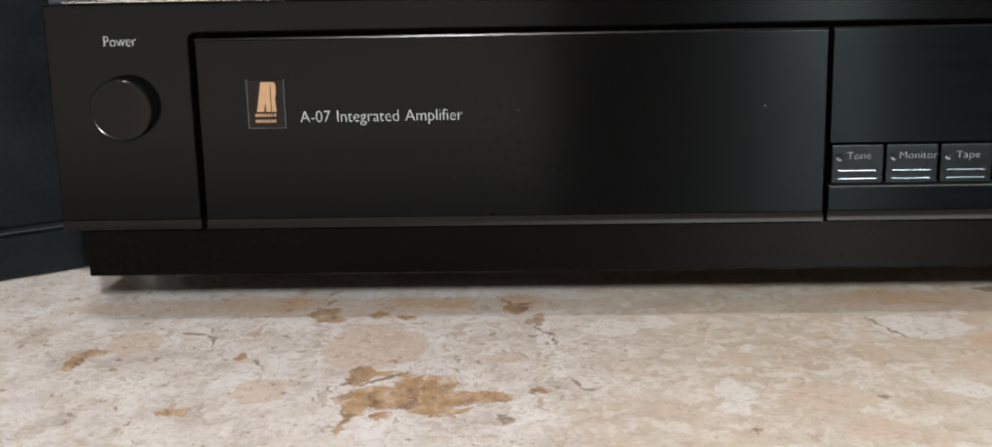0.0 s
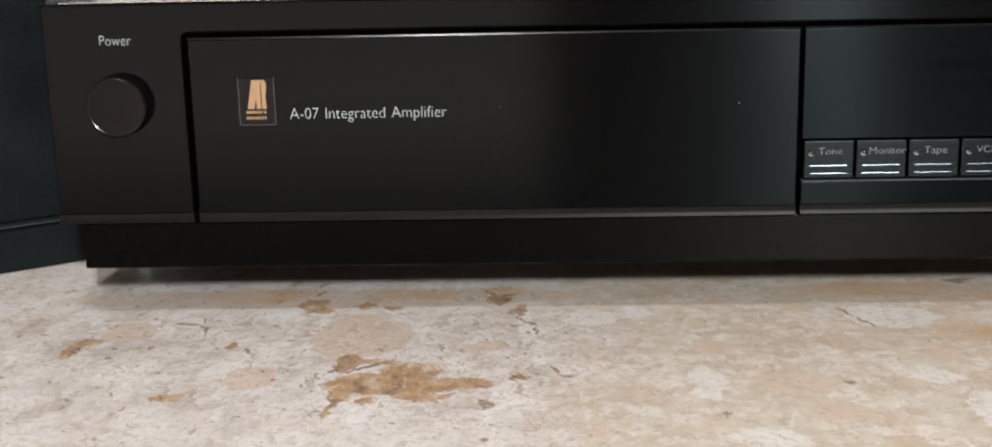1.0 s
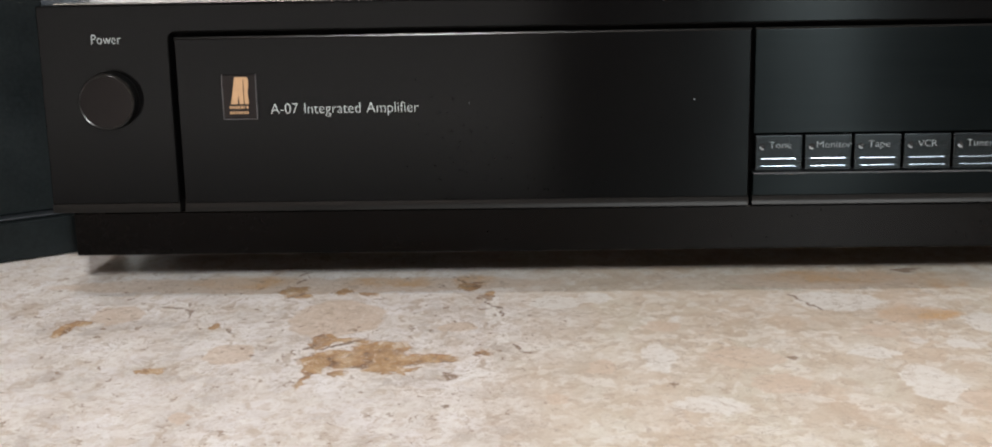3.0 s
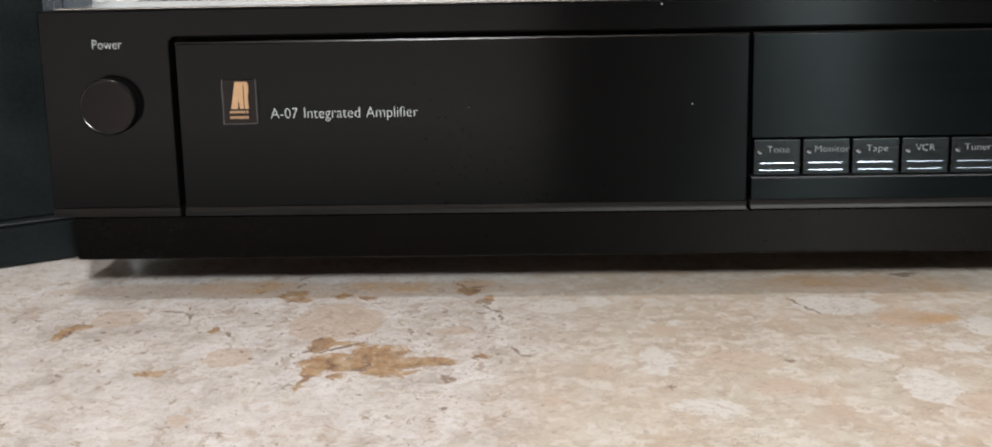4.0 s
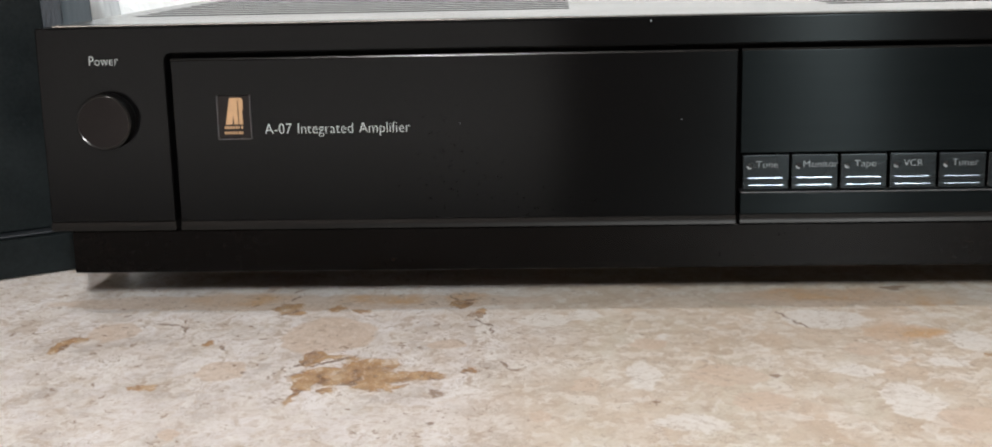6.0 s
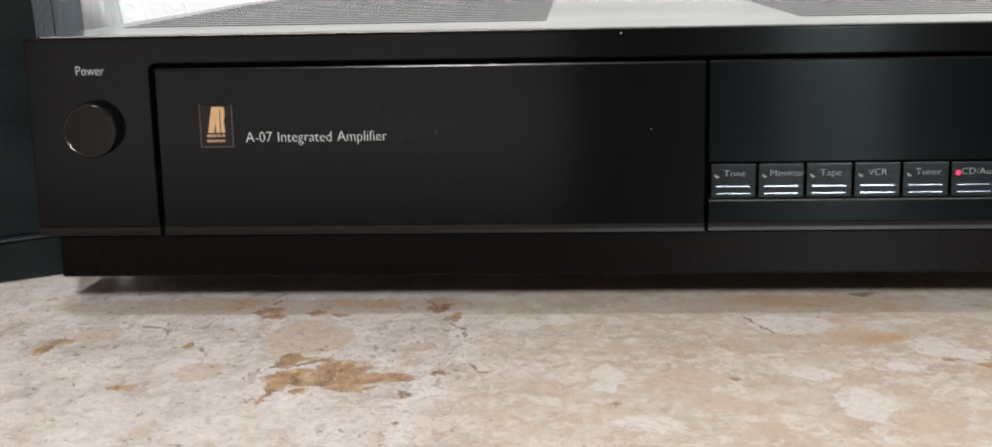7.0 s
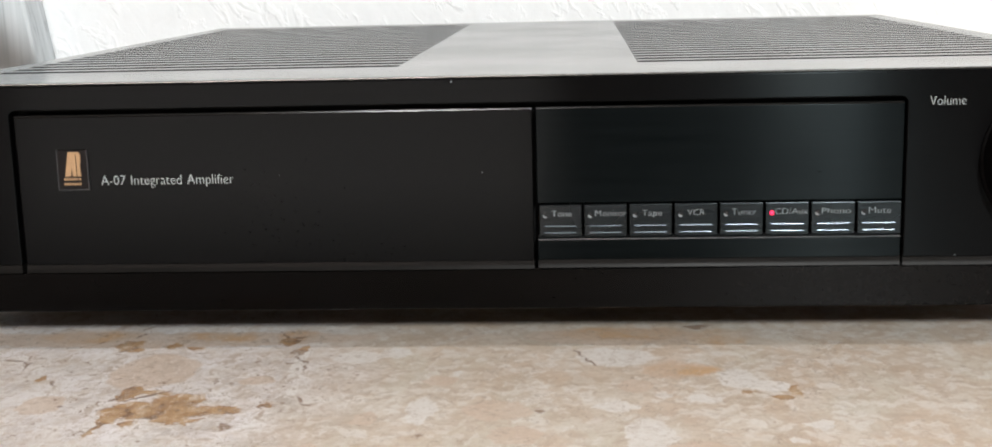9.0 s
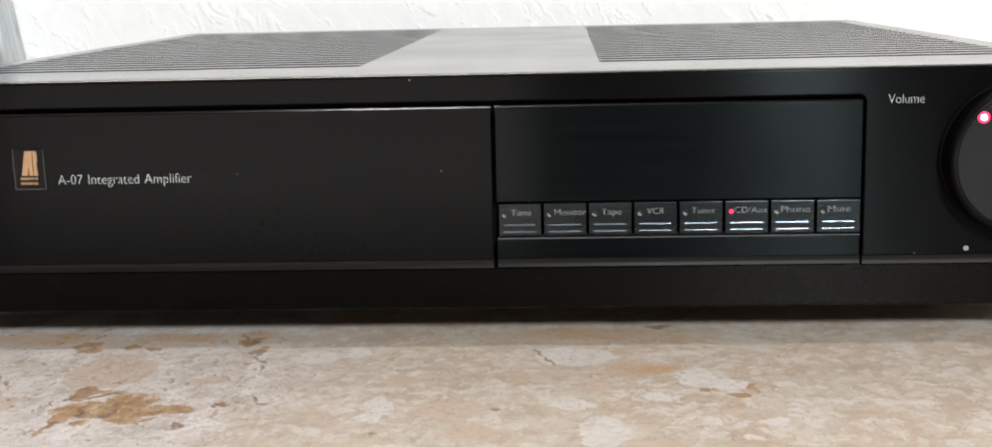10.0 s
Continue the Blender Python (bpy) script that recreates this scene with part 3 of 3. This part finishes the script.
# volume knob with its glowing dot
_cx, _cz, _r = 0.1714, 0.0641, 0.0254
volume = part("volume_knob", turned(_cx, _cz, ((_r, 0.001), (_r, -0.0012), (_r * 0.97, -0.0018), (_r * 0.955, -0.0090), (_r * 0.935, -0.0100), (_r * 0.90, -0.0106),
              (_r * 0.87, -0.0106), (_r * 0.86, -0.0102), (0, -0.0100)), 96), KNOB_SIDE, amp, "large round black volume knob with a bevelled rim", smooth=True)
part("rim", turned(_cx, _cz, ((_r * 0.958, -0.0088), (_r * 0.955, -0.0094), (_r * 0.935, -0.0104), (_r * 0.90, -0.0109), (_r * 0.875, -0.0109), (_r * 0.868, -0.0103)), 96), KNOB, volume, "glossy bevelled rim", smooth=True)
part("face", turned(_cx, _cz, ((_r * 0.874, -0.0101), (_r * 0.872, -0.01035), (0, -0.01035)), 96), KNOB_FACE, volume, "grey-black flat face of the knob", smooth=True)
glow = part("indicator_light", turned(0.1570, 0.0783, ((0.0019, -0.0100), (0.0019, -0.0105), (0.0013, -0.0108), (0.0012, -0.0105)), 32), LENS_RED, volume, "glowing red indicator ring", smooth=True)
part("core", turned(0.1570, 0.0783, ((0.0011, -0.0100), (0.0011, -0.0108), (0.0008, -0.0112), (0, -0.0113)), 24), LENS_HOT, glow, "white-hot middle of the light", smooth=True)
part("marker_dot", turned(0.1562, 0.0337, ((0.0009, 0.0005), (0.0009, -0.0001), (0, -0.0001)), 24), PRINT_AND_GLINT, front, "small pale printed dot")

# push buttons
WORDS = (("Tone", 0.29, 0.76), ("Monitor", 0.26, 0.99), ("Tape", 0.30, 0.76), ("VCR", 0.30, 0.70), ("Tuner", 0.28, 0.84), ("CD/Aux", 0.22, 0.97), ("Phono", 0.24, 0.90), ("Mute", 0.26, 0.77))
BW, BP = 0.0144, 0.01512
for _i, (_word, _a, _b) in enumerate(WORDS):
    _x = 0.0010 + BP * _i
    knob = part("push_button", box(_x, _x + BW, -0.0005, 0.0062, 0.0396, 0.0507), BUTTON, panel, "black brushed push button marked " + _word, bevel=0.0003)
    for _z in (0.0434, 0.0411):
        part("ridge", turned(0, 0, ((0, 0), (0.00030, 0.0002), (0.00030, 0.0108), (0, 0.0110)), 12), RIDGE, knob, "thin bright ridge")
        _ob = knob.children[-1]
        _ob.matrix_world = pose(_x + 0.0016, -0.0006, _z, 0, 0, -90)
    lettering(_word, _x + BW * _a, _x + BW * _b, 0.0467, 0.0021, -0.00062, PRINT_AND_GLINT, knob, label="grey printed word " + _word)
    part("led_socket", turned(_x + 0.0021, 0.0472, ((0.0010, 0.0), (0.0010, -0.0007), (0.0008, -0.0007), (0.0007, -0.0003)), 20), PIT, knob, smooth=True)
    # Unlit lenses get a pale crescent that stands in for their glint.
    if _word != "CD/Aux":
        _arc = [radians(185 + 15 * k) for k in range(8)]
        _bm = prism([(_x + 0.0021 + 0.0009 * math.cos(a), 0.0472 + 0.0009 * math.sin(a)) for a in _arc] + [(_x + 0.0023 + 0.0007 * math.cos(a), 0.0474 + 0.0007 * math.sin(a)) for a in reversed(_arc)], (-0.0011, -0.0006), along_y)
        part("led_edge", _bm, PRINT_AND_GLINT, knob, "painted glint crescent at the unlit light's edge")
    lit = _word == "CD/Aux"
    part("led", turned(_x + 0.0021, 0.0472, ((0.00075, -0.0002), (0.00075, -0.0006), (0.0004, -0.0009), (0, -0.00095)), 20), LENS_RED if lit else LENS_OFF, knob,
         "glowing red light" if lit else "small unlit clear light", smooth=True)

# dust specks and a chip on the paint
for _x, _z, _s in ((-0.0276, 0.0928, 0.00032), (-0.018, 0.0622, 0.00022), (0.1393, 0.0322, 0.00024), (-0.0872, 0.0621, 0.00016)):
    _bm = bmesh.new()
    bmesh.ops.create_icosphere(_bm, subdivisions=1, radius=_s, matrix=Matrix.Translation((_x, -0.0001, _z)) @ Matrix.Diagonal((1, 0.4, 1.3, 1)))
    part("paint_chip", _bm, PRINT_AND_GLINT, front, "tiny pale paint chip")

# body and feet
CX0, CX1, CY1 = -0.2150, 0.2027, 0.4090
_bm = box(CX0 + 0.0006, CX1 - 0.0006, 0.0148, CY1 - 0.002, 0.0146, 0.0165)
# Deep pan out of sight, added to keep wall light from under the chassis.
box(CX0 + 0.004, CX1 - 0.004, 0.0880, CY1 - 0.004, 0.0030, 0.0146, _bm)
box(CX0 + 0.002, CX0 + 0.0032, 0.0122, CY1 - 0.002, 0.0165, 0.0915, _bm)
box(CX1 - 0.0032, CX1 - 0.002, 0.0122, CY1 - 0.002, 0.0165, 0.0915, _bm)
box(CX0 + 0.0032, CX1 - 0.0032, 0.0122, 0.0135, 0.0165, 0.0915, _bm)
box(CX0 + 0.0032, CX1 - 0.0032, CY1 - 0.0035, CY1 - 0.002, 0.0165, 0.0915, _bm)
box(CX0 + 0.0032, CX1 - 0.0032, 0.0135, CY1 - 0.0035, 0.0700, 0.0710, _bm)
part("chassis", _bm, CHASSIS, amp)
for _x in (-0.190, 0.178):
    for _y in (0.070, 0.340):
        _bm = bmesh.new()
        bmesh.ops.create_cone(_bm, cap_ends=True, segments=32, radius1=0.011, radius2=0.012, depth=0.0148, matrix=Matrix.Translation((_x, _y, 0.0076)))
        foot = part("foot", _bm, RUBBER, amp, "round foot with a silver ring")
        _bm = bmesh.new()
        bmesh.ops.create_cone(_bm, cap_ends=True, segments=32, radius1=0.0126, radius2=0.0126, depth=0.0025, matrix=Matrix.Translation((_x, _y, 0.0105)))
        part("ring", _bm, SILVER, foot)

# slotted top cover: margins, spine and the slats between the slots
SX = ((-0.2056, -0.0523), (0.0367, 0.1915))
SY0, PITCH, GAP, COUNT = 0.0510, 0.01435, 0.0074, 24
SY1 = SY0 + PITCH * (COUNT - 1) + GAP
ZT0, ZT1 = 0.0934, 0.0943


def slotted_sheet():
    """One bent sheet with two openings."""
    xs, ys = (CX0, SX[0][0], SX[0][1], SX[1][0], SX[1][1], CX1), (0.0062, SY0, SY1, CY1)
    bm = bmesh.new()
    grid = [[bm.verts.new((x, y, ZT1)) for y in ys] for x in xs]
    for i in range(5):
        for j in range(3):
            if not (j == 1 and i in (1, 3)):
                bm.faces.new((grid[i][j], grid[i + 1][j], grid[i + 1][j + 1], grid[i][j + 1]))
    out = bmesh.ops.extrude_face_region(bm, geom=bm.faces[:])
    for v in out["geom"]:
        if isinstance(v, bmesh.types.BMVert):
            v.co.z = ZT0
    return bm


cover = part("top_cover", slotted_sheet(), COVER, amp, "bronze-grey enamelled steel cover with long slots", bevel=0.0002)
# Unseen block, added to set the left edge of the amplifier's shadow.
part("side_rail", box(-0.2225, -0.2135, 0.0280, 0.0660, 0.0098, 0.0144), CHASSIS, amp)
part("cover_flank", box(CX0, CX0 + 0.001, 0.0640, CY1, 0.0050, ZT0 - 0.0002), COVER, amp)
part("cover_flank", box(CX1 - 0.001, CX1, 0.0640, CY1, 0.0050, ZT0 - 0.0002), COVER, amp)
part("cover_nose", box(CX0, CX1, 0.0006, 0.0057, 0.0940, 0.0946), COVER, amp, "thin raised front edge of the cover", bevel=0.0002)
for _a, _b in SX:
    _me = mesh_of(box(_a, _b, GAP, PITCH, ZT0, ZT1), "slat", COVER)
    # All but the slat tops are black: the slots' shade as colour.
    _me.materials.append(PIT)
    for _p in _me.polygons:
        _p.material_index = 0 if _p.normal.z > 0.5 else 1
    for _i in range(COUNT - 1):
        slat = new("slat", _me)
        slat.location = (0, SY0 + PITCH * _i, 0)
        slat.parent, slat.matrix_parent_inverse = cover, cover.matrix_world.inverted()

# ---- the loudspeaker standing askew beside it ----
speaker = thing("speaker", (-0.30, 0.12, 0), "dark loudspeaker box standing askew with a worn edge", "speaker")
SU, SN = Vector((-0.82, -0.57, 0)).normalized(), Vector((0.57, -0.82, 0)).normalized()
SA = Vector((-0.2272, 0.0848, 0))


def askew(s, z, d):
    """s runs along the front away from the amplifier, d out of the front, and the box leans off a little with height."""
    p = SA + SU * (s + 0.055 * max(0.0, z - 0.03)) + SN * d
    return (p.x, p.y, z)


def slab(s0, s1, z0, z1, d0, d1):
    return prism(((s0, z0), (s1, z0), (s1, z1), (s0, z1)), (d0, d1), askew)


part("cabinet", slab(0.0, 0.24, 0.0160, 0.20, -0.20, 0.0), SIDE, speaker, "blue-grey laminated cabinet", bevel=0.001)
part("foot_block", slab(0.002, 0.238, 0.0005, 0.0158, -0.198, -0.001), GRILLE, speaker)
part("edge_strip", slab(0.0112, 0.0190, 0.0005, 0.197, 0.0003, 0.0022), WORN, speaker, "worn black edge strip", bevel=0.0006)
part("front_panel", slab(0.0193, 0.236, 0.0160, 0.197, 0.0003, 0.0036), GRILLE, speaker, "smooth black front panel", bevel=0.0006)
part("base_lip", slab(0.0100, 0.236, 0.0148, 0.0157, 0.0003, 0.0085), LIPGREY, speaker, bevel=0.0004)
part("base", slab(0.0010, 0.236, 0.0006, 0.0146, 0.0003, 0.0118), GRILLE, speaker, bevel=0.0006)
